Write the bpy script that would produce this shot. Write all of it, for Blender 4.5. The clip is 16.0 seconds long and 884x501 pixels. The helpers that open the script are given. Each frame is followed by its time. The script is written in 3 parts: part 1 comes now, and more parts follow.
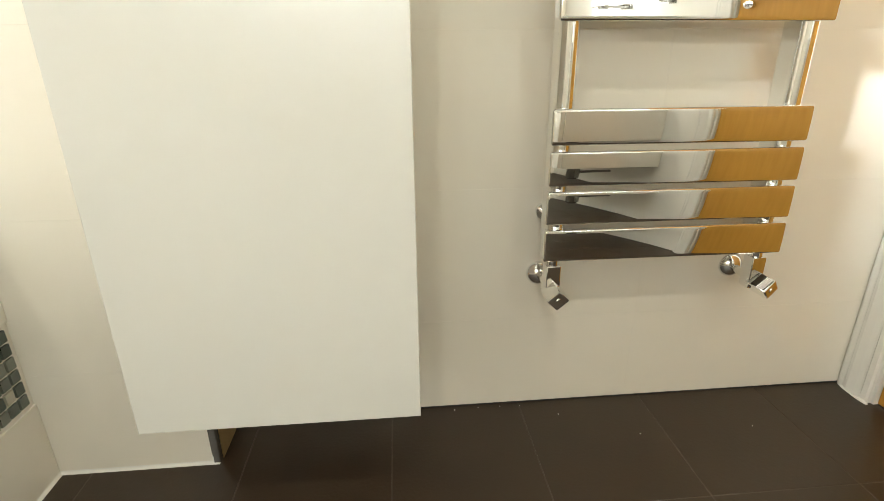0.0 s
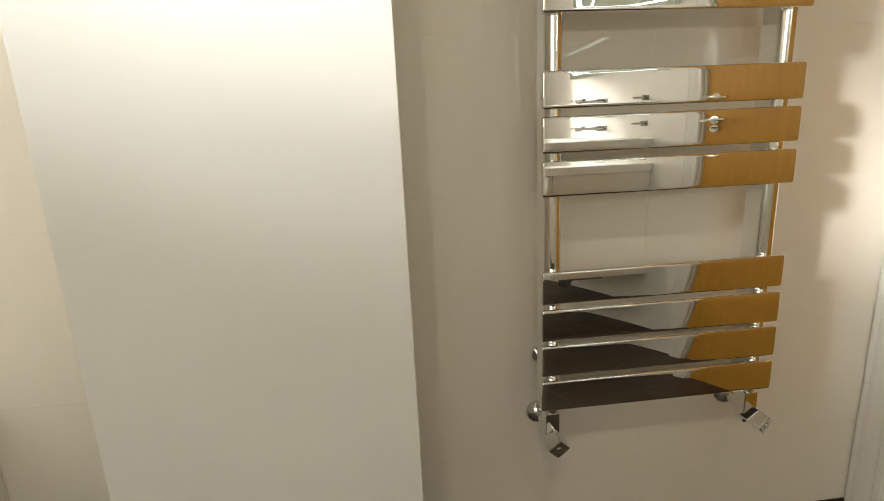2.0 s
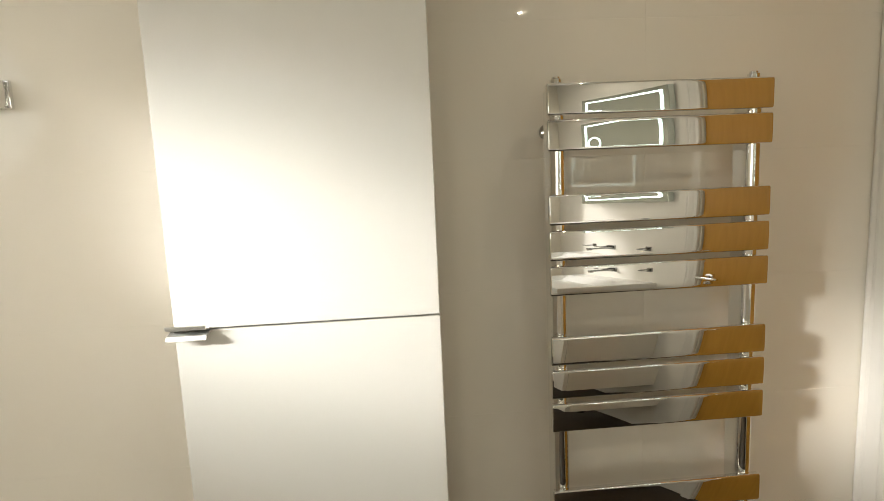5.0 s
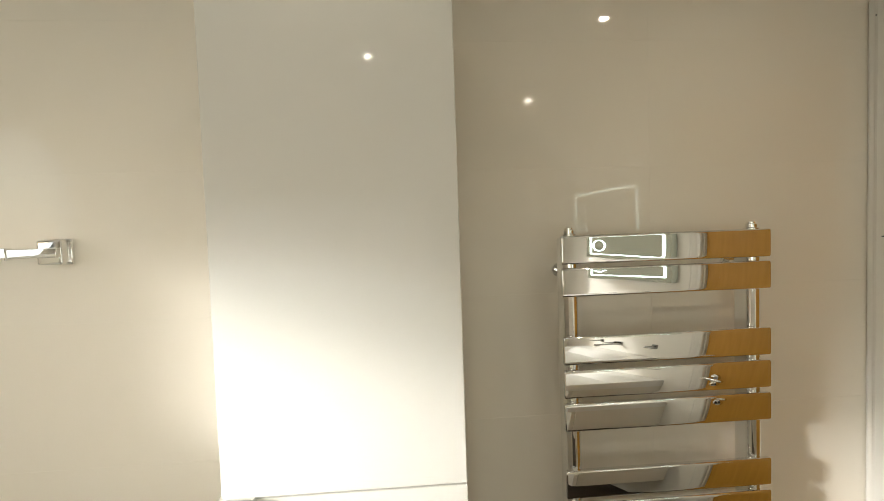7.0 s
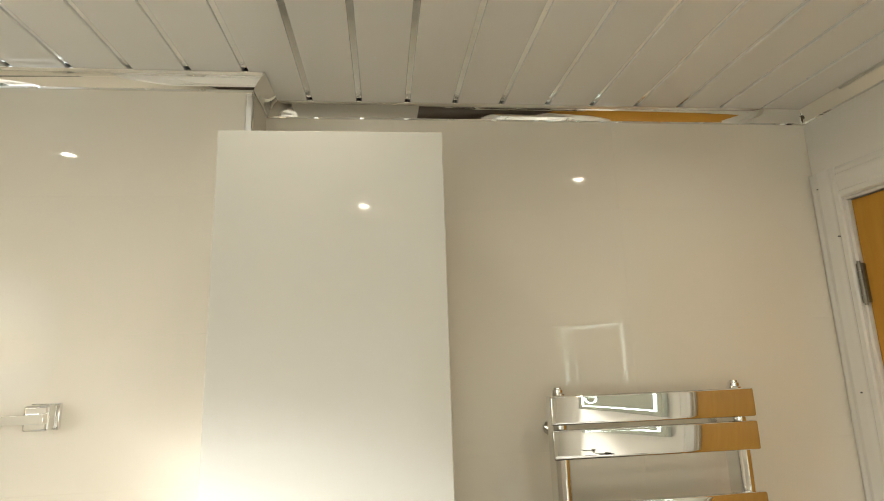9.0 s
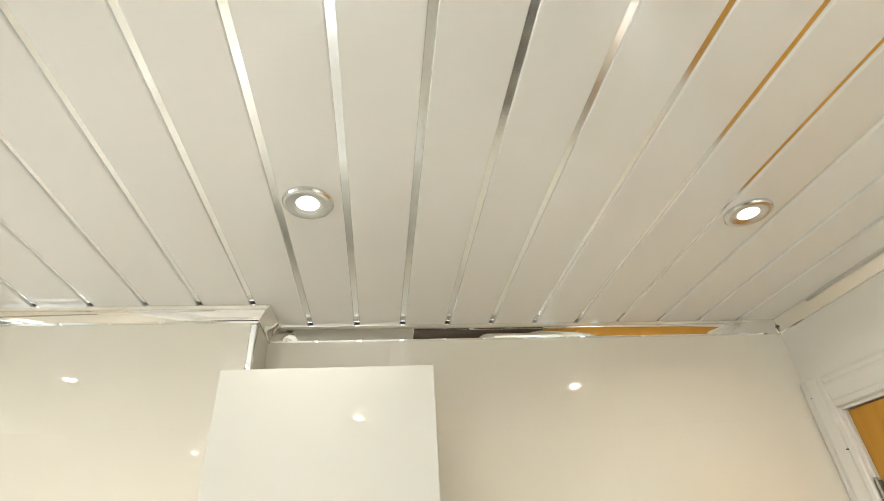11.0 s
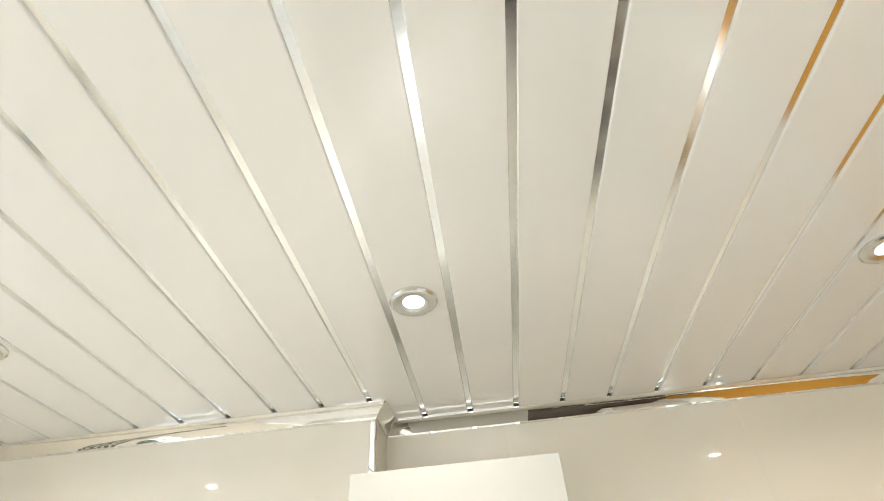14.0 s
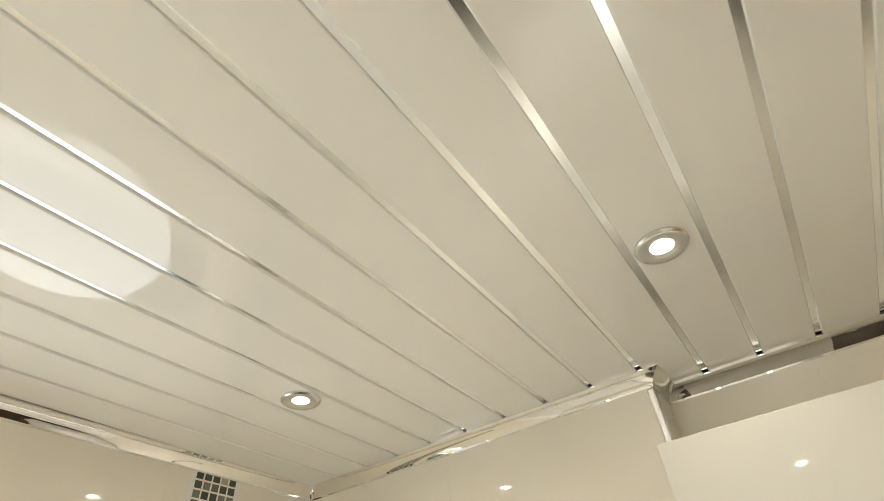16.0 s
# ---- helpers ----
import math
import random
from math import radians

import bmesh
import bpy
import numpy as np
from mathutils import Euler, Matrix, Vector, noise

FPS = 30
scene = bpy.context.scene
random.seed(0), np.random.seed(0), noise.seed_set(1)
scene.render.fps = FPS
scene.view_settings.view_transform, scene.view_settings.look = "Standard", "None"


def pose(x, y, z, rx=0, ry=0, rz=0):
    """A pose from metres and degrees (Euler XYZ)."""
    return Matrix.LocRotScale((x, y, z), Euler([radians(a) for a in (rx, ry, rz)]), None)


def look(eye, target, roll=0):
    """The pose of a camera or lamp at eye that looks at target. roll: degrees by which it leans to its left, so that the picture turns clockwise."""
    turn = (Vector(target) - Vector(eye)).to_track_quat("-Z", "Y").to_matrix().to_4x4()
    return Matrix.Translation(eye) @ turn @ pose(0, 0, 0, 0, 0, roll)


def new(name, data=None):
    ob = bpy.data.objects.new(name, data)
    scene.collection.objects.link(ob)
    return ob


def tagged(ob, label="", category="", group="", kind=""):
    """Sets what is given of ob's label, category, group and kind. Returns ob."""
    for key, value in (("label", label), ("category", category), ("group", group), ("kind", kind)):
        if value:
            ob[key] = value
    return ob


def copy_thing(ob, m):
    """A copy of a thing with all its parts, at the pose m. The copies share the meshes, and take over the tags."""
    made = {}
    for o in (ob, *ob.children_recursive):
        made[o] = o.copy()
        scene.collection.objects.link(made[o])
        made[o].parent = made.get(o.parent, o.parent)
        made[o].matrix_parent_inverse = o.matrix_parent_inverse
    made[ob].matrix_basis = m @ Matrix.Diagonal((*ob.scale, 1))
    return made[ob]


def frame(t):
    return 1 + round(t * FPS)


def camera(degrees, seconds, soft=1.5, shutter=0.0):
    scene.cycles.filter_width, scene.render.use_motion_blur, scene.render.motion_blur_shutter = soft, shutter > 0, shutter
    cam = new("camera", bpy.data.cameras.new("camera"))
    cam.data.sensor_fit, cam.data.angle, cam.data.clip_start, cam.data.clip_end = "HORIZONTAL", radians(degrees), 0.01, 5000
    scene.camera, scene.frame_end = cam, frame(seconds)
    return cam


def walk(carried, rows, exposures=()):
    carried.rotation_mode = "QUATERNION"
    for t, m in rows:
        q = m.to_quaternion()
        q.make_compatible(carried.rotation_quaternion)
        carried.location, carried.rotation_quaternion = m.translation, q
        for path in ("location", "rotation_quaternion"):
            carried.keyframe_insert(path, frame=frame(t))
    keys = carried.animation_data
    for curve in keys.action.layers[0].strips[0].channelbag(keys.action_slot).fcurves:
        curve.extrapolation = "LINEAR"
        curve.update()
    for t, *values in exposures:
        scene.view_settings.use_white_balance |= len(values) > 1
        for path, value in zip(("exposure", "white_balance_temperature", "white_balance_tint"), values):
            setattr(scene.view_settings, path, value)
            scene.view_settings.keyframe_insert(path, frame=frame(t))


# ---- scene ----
def aim(x, y, z, yaw, pitch, roll):
    """Camera pose: yaw to the right of north, pitch upward, roll to its left."""
    return pose(x, y, z, 90 + pitch, 0, -yaw) @ pose(0, 0, 0, 0, 0, roll)


# rows begin
FOV = 82.77
ROWS = [
    (0, aim(0.276, -1.000, 0.777, 5.02, -20.44, -0.44)),
    (0.5, aim(0.283, -0.997, 0.797, 4.93, -17.85, -1.20)),
    (1, aim(0.277, -0.984, 0.832, 5.43, -16.06, -1.64)),
    (1.5, aim(0.274, -0.979, 0.894, 5.48, -15.09, -2.04)),
    (2, aim(0.277, -0.987, 0.965, 5.86, -13.43, -2.68)),
    (2.5, aim(0.276, -1.005, 1.032, 5.84, -12.07, -2.72)),
    (3, aim(0.278, -1.033, 1.120, 5.54, -12.32, -2.87)),
    (3.5, aim(0.278, -1.092, 1.194, 4.56, -11.35, -3.14)),
    (4, aim(0.266, -1.110, 1.290, 4.76, -11.13, -3.15)),
    (4.2, aim(0.260, -1.121, 1.311, 4.69, -10.37, -3.00)),
    (6.3, aim(0.227, -1.164, 1.541, 3.67, -5.25, -2.33)),
    (6.5, aim(0.217, -1.173, 1.570, 3.88, -5.42, -2.18)),
    (7, aim(0.211, -1.198, 1.612, 4.08, -2.77, -1.97)),
    (7.5, aim(0.204, -1.218, 1.646, 4.53, 0.29, -1.77)),
    (8, aim(0.199, -1.220, 1.670, 5.29, 2.72, -1.79)),
    (8.5, aim(0.195, -1.232, 1.685, 5.94, 6.78, -1.86)),
    (9, aim(0.201, -1.250, 1.699, 5.96, 10.80, -1.88)),
    (9.5, aim(0.199, -1.265, 1.718, 6.32, 15.14, -2.21)),
    (10, aim(0.205, -1.286, 1.741, 6.39, 21.29, -2.85)),
    (10.2, aim(0.203, -1.289, 1.745, 6.45, 23.43, -3.11)),
    (12.3, aim(0.227, -1.392, 1.773, 8.47, 40.85, -4.76)),
    (12.5, aim(0.210, -1.395, 1.779, 8.72, 40.66, -5.50)),
    (13, aim(0.197, -1.386, 1.780, 6.16, 40.78, -5.69)),
    (13.5, aim(0.183, -1.366, 1.777, 1.49, 40.92, -5.43)),
    (14, aim(0.191, -1.358, 1.772, -4.72, 40.76, -4.48)),
    (14.5, aim(0.187, -1.363, 1.766, -9.72, 40.86, -4.10)),
    (15, aim(0.188, -1.370, 1.764, -17.50, 41.12, -3.17)),
    (15.5, aim(0.154, -1.358, 1.775, -25.22, 41.12, -3.66)),
    (16, aim(0.106, -1.333, 1.772, -32.89, 41.99, -5.12)),
]
# rows end
cam = camera(FOV, 16.0, soft=0.7)
walk(cam, ROWS, exposures=[(0, 1.42, 6300, 5), (1.5, 0.68, 6700, 8), (3.5, 0.16, 6750, 9), (6.5, 0.09, 6750, 8), (9, 0.46, 6750, 7),
                           (10.2, 0.87, 6450, 7), (12.5, 1.45, 5900, 10), (14, 1.33, 6000, 9), (15, 1.15, 6250, 8), (16, 0.74, 6750, 8)])

# ---- plan, metres: north wall at y = 0, floor at z = 0 ----
XW, XE, YS, H = -1.268, 1.396, -2.75, 2.328        # inner faces of the walls, ceiling
YB, XB = -0.134, -0.115                            # boxed-out part of the north wall
BATH_X, BATH_Y = -0.43, -1.83                      # bath panel face, bath's far end
WIN = (-1.5, -0.63, 1.54, 1.95)                       # unseen opening in the west wall that bounds the sun pool: y0, y1, z0, z1
WIN_Y, WIN_Z = -1.13, 1.775
FILL_WIN = (-1.1, 0.42, 1.03, 1.87)                     # added frosted opening for fill light, south wall: x0, x1, z0, z1
DOOR = (-0.965, -0.096, 2.042)                      # doorway in the east wall: y0, y1, head
TILE_W, TILE_H = 0.6, 0.302

# ---- light ----
world = bpy.data.worlds.new("sky")
scene.world = world
world.use_nodes = True
wn = world.node_tree.nodes
sky = wn.new("ShaderNodeTexSky")
sky.sky_type, sky.sun_disc = "NISHITA", False
SUN_WAY = Vector((2.0, 1.0, -0.69)).normalized()
sky.sun_elevation = math.asin(-SUN_WAY.z)
sky.sun_rotation = math.atan2(-SUN_WAY.x, -SUN_WAY.y)
wn["Background"].inputs["Strength"].default_value = 0.12
world.node_tree.links.new(sky.outputs["Color"], wn["Background"].inputs["Color"])

sun = new("sun", bpy.data.lights.new("sun", "SUN"))
sun.data.energy, sun.data.angle, sun.data.color = 2.5, radians(5), (0.99, 0.98, 0.97)
sun.matrix_world = look((0, 0, 3), Vector((0, 0, 3)) + SUN_WAY)

# added lit ellipse on the wall face, gives the round reflection in tiles and ceiling
oval = new("oval_light", bpy.data.lights.new("oval_light", "AREA"))
oval.data.shape, oval.data.size, oval.data.size_y = "ELLIPSE", 0.6, 0.53
oval.data.spread = radians(150)
oval.data.energy, oval.data.color = 1.15, (0.86, 0.94, 1.0)
oval.matrix_world = look((XW + 0.002, WIN_Y, WIN_Z), (0, WIN_Y, WIN_Z))

# soft fill lamp added behind the viewpoint to lift the north wall and ceiling
frosted = new("south_fill", bpy.data.lights.new("south_fill", "AREA"))
frosted.data.shape, frosted.data.size, frosted.data.size_y = "RECTANGLE", FILL_WIN[1] - FILL_WIN[0] - 0.09, FILL_WIN[3] - FILL_WIN[2] - 0.09
frosted.data.energy, frosted.data.color = 5.2, (1.0, 0.97, 0.88)
frosted.matrix_world = look(((FILL_WIN[0] + FILL_WIN[1]) / 2, YS - 0.05, (FILL_WIN[2] + FILL_WIN[3]) / 2), ((FILL_WIN[0] + FILL_WIN[1]) / 2, 0, (FILL_WIN[2] + FILL_WIN[3]) / 2))

# added narrow, soft-edged lamp that brightens the pool of light on the cabinet
beam = new("pool_beam", bpy.data.lights.new("pool_beam", "AREA"))
beam.data.shape, beam.data.size = "DISK", 0.11
beam.data.spread = radians(25)
beam.data.energy, beam.data.color = 1.0, (0.96, 0.98, 1.0)
beam.matrix_world = look((XW - 0.03, -1.32, 1.79), (0.02, -0.408, 1.27))

DOWNLIGHTS = [((-0.796, -0.609), 0.5), ((0.065, -0.581), 0.5), ((0.938, -0.564), 1.0),
              ((-0.778, -1.78), 2.5), ((0.083, -1.75), 3.1), ((0.956, -1.733), 2.1)]      # place, watts of light
for (x, y), power in DOWNLIGHTS:
    lamp = new("downlight_lamp", bpy.data.lights.new("downlight_lamp", "AREA"))
    lamp.data.shape, lamp.data.size = "DISK", 0.036
    lamp.data.energy, lamp.data.spread, lamp.data.color = power, radians(160), (1.0, 0.92, 0.77)
    lamp.matrix_world = pose(x, y, H - 0.004)


# ---- materials ----
def mat(name, color, rough=0.5, metal=0.0, coat=0.0, spec=0.5):
    m = bpy.data.materials.new(name)
    m.use_nodes = True
    b = m.node_tree.nodes["Principled BSDF"]
    b.inputs["Base Color"].default_value = (*color, 1)
    b.inputs["Roughness"].default_value = rough
    b.inputs["Metallic"].default_value = metal
    b.inputs["Coat Weight"].default_value = coat
    b.inputs["Coat Roughness"].default_value = 0.04
    b.inputs["Specular IOR Level"].default_value = spec
    return m


def grain(m, c1, c2, scale=8.0, stretch=(1, 1, 1), detail=4.0, bump=0.0, bump_scale=60.0, rough=None, per_object=0.0):
    """Colour from c1 to c2 by noise in object space, with fine relief and uneven gloss."""
    nt = m.node_tree
    n, l = nt.nodes, nt.links
    b = n["Principled BSDF"]
    co, mp = n.new("ShaderNodeTexCoord"), n.new("ShaderNodeMapping")
    mp.inputs["Scale"].default_value = stretch
    l.new(co.outputs["Object"], mp.inputs["Vector"])
    info = n.new("ShaderNodeObjectInfo")
    shift = n.new("ShaderNodeVectorMath")
    shift.operation = "MULTIPLY_ADD"
    l.new(info.outputs["Random"], shift.inputs[0])
    shift.inputs[1].default_value = (17, 23, 31)
    l.new(mp.outputs["Vector"], shift.inputs[2])
    nz, ramp = n.new("ShaderNodeTexNoise"), n.new("ShaderNodeMix")
    nz.inputs["Scale"].default_value, nz.inputs["Detail"].default_value = scale, detail
    l.new(shift.outputs["Vector"], nz.inputs["Vector"])
    ramp.data_type = "RGBA"
    ramp.inputs["A"].default_value, ramp.inputs["B"].default_value = (*c1, 1), (*c2, 1)
    fac = nz.outputs["Fac"]
    if per_object:
        add = n.new("ShaderNodeMath")
        add.operation = "MULTIPLY_ADD"
        l.new(info.outputs["Random"], add.inputs[0])
        add.inputs[1].default_value = per_object
        l.new(fac, add.inputs[2])
        fac = add.outputs[0]
    l.new(fac, ramp.inputs["Factor"])
    l.new(ramp.outputs["Result"], b.inputs["Base Color"])
    if rough:
        mr = n.new("ShaderNodeMapRange")
        mr.inputs["To Min"].default_value, mr.inputs["To Max"].default_value = rough
        l.new(nz.outputs["Fac"], mr.inputs["Value"])
        l.new(mr.outputs["Result"], b.inputs["Roughness"])
    if bump:
        fine, bp = n.new("ShaderNodeTexNoise"), n.new("ShaderNodeBump")
        fine.inputs["Scale"].default_value = bump_scale
        l.new(shift.outputs["Vector"], fine.inputs["Vector"])
        bp.inputs["Strength"].default_value, bp.inputs["Distance"].default_value = bump, 0.002
        l.new(fine.outputs["Fac"], bp.inputs["Height"])
        l.new(bp.outputs["Normal"], b.inputs["Normal"])
    return m


def glow(name, color, strength):
    m = mat(name, (0.8, 0.8, 0.8))
    b = m.node_tree.nodes["Principled BSDF"]
    b.inputs["Emission Color"].default_value, b.inputs["Emission Strength"].default_value = (*color, 1), strength
    return m


M_TILE = grain(mat("glazed_tile", (0.8, 0.77, 0.72), 0.07, spec=0.38), (0.85, 0.80, 0.705), (0.82, 0.765, 0.665), 3.0, bump=0.02, bump_scale=9.0, rough=(0.012, 0.03))
M_GROUT = grain(mat("grout", (0.72, 0.69, 0.64), 0.7), (0.84, 0.785, 0.685), (0.8, 0.745, 0.645), 20.0, bump=0.1)
M_CAB = grain(mat("gloss_white_board", (0.84, 0.83, 0.8), 0.02, spec=0.16), (0.67, 0.652, 0.604), (0.65, 0.632, 0.584), 2.0, bump=0.01, bump_scale=30.0)
M_VANITY = grain(mat("gloss_cream_board", (0.82, 0.78, 0.7), 0.1), (0.83, 0.79, 0.71), (0.8, 0.76, 0.68), 2.0)
M_CHROME = grain(mat("chrome", (0.86, 0.86, 0.86), 0.03, 1.0), (0.88, 0.88, 0.87), (0.82, 0.82, 0.81), 5.0, rough=(0.004, 0.02))
M_COVE = grain(mat("chrome_coving", (0.8, 0.8, 0.78), 0.1, 1.0), (0.9, 0.89, 0.87), (0.84, 0.83, 0.8), 4.0, rough=(0.02, 0.05), bump=0.012, bump_scale=7.0)
M_TAP = mat("smoked_chrome", (0.4, 0.4, 0.39), 0.12, 1.0)
M_STEEL = mat("worn_steel", (0.26, 0.25, 0.22), 0.3, 1.0)
M_SATIN = mat("satin_chrome", (0.74, 0.75, 0.74), 0.26, 1.0)
M_ALU = grain(mat("satin_aluminium", (0.86, 0.86, 0.84), 0.35, 1.0), (0.88, 0.88, 0.86), (0.82, 0.82, 0.8), 30.0, stretch=(1, 8, 8))
M_PVC = grain(mat("gloss_pvc", (0.82, 0.8, 0.76), 0.1, spec=0.7), (0.89, 0.87, 0.83), (0.86, 0.84, 0.8), 1.5, bump=0.1, bump_scale=6.0, rough=(0.02, 0.06))
M_STRIP = grain(mat("chrome_strip", (0.8, 0.79, 0.76), 0.1, 1.0), (0.92, 0.945, 0.97), (0.86, 0.885, 0.91), 6.0, bump=0.02, bump_scale=20.0, rough=(0.1, 0.18))
M_DARK = mat("dark_gap", (0.02, 0.02, 0.02), 0.8)
M_FLOOR = grain(mat("dark_floor_tile", (0.03, 0.025, 0.022), 0.4), (0.024, 0.0145, 0.0075), (0.046, 0.029, 0.0155), 6.0, detail=8.0, bump=0.15, bump_scale=150.0, rough=(0.3, 0.5))
M_FGROUT = grain(mat("floor_grout", (0.05, 0.045, 0.04), 0.9), (0.13, 0.105, 0.085), (0.05, 0.042, 0.035), 9.0)
M_PAINT = grain(mat("white_gloss_paint", (0.78, 0.76, 0.71), 0.3), (0.8, 0.78, 0.73), (0.74, 0.71, 0.65), 5.0, bump=0.1, bump_scale=40.0)
M_PLASTER = grain(mat("white_wall_paint", (0.8, 0.77, 0.7), 0.6), (0.84, 0.81, 0.75), (0.8, 0.77, 0.7), 4.0, bump=0.08, bump_scale=80.0)
M_OAK = grain(mat("oak_veneer", (0.5, 0.27, 0.08), 0.5, spec=0.2), (0.43, 0.205, 0.026), (0.58, 0.305, 0.05), 3.0, stretch=(14, 14, 1.2), detail=6.0, bump=0.05, bump_scale=40.0)
M_ACRYLIC = mat("white_acrylic", (0.85, 0.84, 0.82), 0.12)
M_MIRROR = mat("mirror_glass", (0.74, 0.81, 0.79), 0.0, 1.0)
M_LED = glow("led_light", (0.8, 1.0, 0.97), 4.8)
M_BULB = glow("lamp_light", (1.0, 0.97, 0.92), 2.6)
M_MOSAIC = mat("glass_mosaic", (0.15, 0.17, 0.15), 0.12)
nt = M_MOSAIC.node_tree
info, ramp = nt.nodes.new("ShaderNodeObjectInfo"), nt.nodes.new("ShaderNodeValToRGB")
ramp.color_ramp.interpolation = "CONSTANT"
ramp.color_ramp.elements[0].color = (0.07, 0.085, 0.07, 1)
ramp.color_ramp.elements[1].position, ramp.color_ramp.elements[1].color = 0.35, (0.13, 0.145, 0.12, 1)
for p, c in ((0.62, (0.2, 0.21, 0.17, 1)), (0.86, (0.42, 0.39, 0.31, 1))):
    ramp.color_ramp.elements.new(p).color = c
nt.links.new(info.outputs["Random"], ramp.inputs["Fac"])
nt.links.new(ramp.outputs["Color"], nt.nodes["Principled BSDF"].inputs["Base Color"])
M_GLASS = mat("clear_glass", (1, 1, 1), 0.0)
M_GLASS.node_tree.nodes["Principled BSDF"].inputs["Transmission Weight"].default_value = 1.0

M_FROST = mat("frosted_glass", (0.95, 0.96, 0.95), 0.55)
M_FROST.node_tree.nodes["Principled BSDF"].inputs["Transmission Weight"].default_value = 1.0


# ---- mesh helpers ----
def box(bm, lo, hi, bevel=0.0, seg=2, material_index=0):
    m = Matrix.LocRotScale([(a + b) / 2 for a, b in zip(lo, hi)], None, [abs(b - a) for a, b in zip(lo, hi)])
    r = bmesh.ops.create_cube(bm, size=1.0, matrix=m)
    faces = {f for v in r["verts"] for f in v.link_faces}
    for f in faces:
        f.material_index = material_index
    if bevel:
        edges = list({e for v in r["verts"] for e in v.link_edges})
        bmesh.ops.bevel(bm, geom=edges, offset=bevel, segments=seg, profile=0.5, affect="EDGES", clamp_overlap=True)
        for f in bm.faces:
            f.normal_update()
            f.smooth = seg > 1 and max(abs(c) for c in f.normal) < 0.9999
    return bm


def cyl(bm, a, b, r1, r2=None, n=24, caps=True):
    a, b = Vector(a), Vector(b)
    q = (b - a).to_track_quat("Z", "Y").to_matrix().to_4x4()
    made = bmesh.ops.create_cone(bm, cap_ends=caps, segments=n, radius1=r1, radius2=r1 if r2 is None else r2, depth=(b - a).length,
                                 matrix=Matrix.Translation((a + b) / 2) @ q)
    for f in {f for v in made["verts"] for f in v.link_faces}:
        f.smooth = len(f.verts) == 4
    return bm


def lathe(bm, profile, m=None, n=32, cap=True):
    """Turns a profile of (radius, height) about z."""
    rings = []
    for r, z in profile:
        rings.append([bm.verts.new((r * math.cos(2 * math.pi * i / n), r * math.sin(2 * math.pi * i / n), z)) for i in range(n)])
    for a, b in zip(rings, rings[1:]):
        for i in range(n):
            bm.faces.new((a[i], a[(i + 1) % n], b[(i + 1) % n], b[i])).smooth = True
    if cap and profile[-1][0] > 1e-4:
        bm.faces.new(rings[-1])
    if m:
        bmesh.ops.transform(bm, matrix=m, verts=[v for r in rings for v in r])
    return bm


def sweep(bm, profile, path, material_index=0):
    """Extrudes a closed profile of (u, z) along a straight run: path = (start, end, u direction)."""
    a, b, u = (Vector(p) for p in path)
    r1 = [bm.verts.new(a + u * p[0] + Vector((0, 0, p[1]))) for p in profile]
    r2 = [bm.verts.new(b + u * p[0] + Vector((0, 0, p[1]))) for p in profile]
    k = len(profile)
    for i in range(k):
        bm.faces.new((r1[i], r1[(i + 1) % k], r2[(i + 1) % k], r2[i])).smooth = True
    bm.faces.new(r1[::-1])
    bm.faces.new(r2)
    return bm


def mesh_of(name, bm, material):
    bmesh.ops.recalc_face_normals(bm, faces=bm.faces)
    me = bpy.data.meshes.new(name)
    bm.to_mesh(me)
    bm.free()
    for m in material if isinstance(material, (list, tuple)) else [material]:
        me.materials.append(m)
    flags = [p.use_smooth for p in me.polygons]
    me.set_sharp_from_angle(angle=radians(34))
    me.polygons.foreach_set("use_smooth", flags)
    return me


def part(name, bm, material, parent=None, label=""):
    ob = new(name, mesh_of(name, bm, material))
    if parent:
        ob.parent = parent
    return tagged(ob, label)


def structure(name, bm, material, label, category):
    return tagged(part(name, bm, material), label, category, kind="structure")


def empty(name, at, label, category, group=""):
    ob = new(name)
    ob.matrix_world = pose(*at)
    return tagged(ob, label, category, group)


def local(bm, at):
    """Moves a bmesh that was built in room coordinates into its thing's own space."""
    bmesh.ops.transform(bm, matrix=Matrix.Translation([-c for c in at]), verts=bm.verts)
    return bm


# ---- structure ----
T = 0.12
bm = bmesh.new()
box(bm, (XW - T, YS - T, -0.1), (XE + T, T, -0.0009))
floor = structure("floor", bm, M_FGROUT, "dark grouted bathroom floor under brown-black tiles", "floor")

bm = bmesh.new()
box(bm, (XB, 0.0004, -0.006), (XE + T, T, H + 0.05))
wall_north = structure("wall_north", bm, M_GROUT, "wall tiled in large glossy cream-white tiles", "wall")
bm = bmesh.new()
box(bm, (XW - T, YB + 0.0004, -0.006), (XB - 0.0004, T, H + 0.05))
wall_boxing = structure("wall_boxing", bm, M_GROUT, "boxed-out wall tiled in glossy cream-white tiles", "wall")
bm = bmesh.new()
u0, u1, w0, w1 = FILL_WIN
box(bm, (XW - T, YS - T, -0.006), (XE + T, YS - 0.0004, w0))
box(bm, (XW - T, YS - T, w1), (XE + T, YS - 0.0004, H + 0.05))
box(bm, (XW - T, YS - T, w0), (u0, YS - 0.0004, w1))
box(bm, (u1, YS - T, w0), (XE + T, YS - 0.0004, w1))
wall_south = structure("wall_south", bm, M_GROUT, "wall tiled in glossy cream-white tiles", "wall")
bm = bmesh.new()
y0, y1, z0, z1 = WIN
box(bm, (XW - T, YS - 0.0004, -0.006), (XW - 0.0004, YB + 0.0004, z0))
box(bm, (XW - T, YS - 0.0004, z1), (XW - 0.0004, YB + 0.0004, H + 0.05))
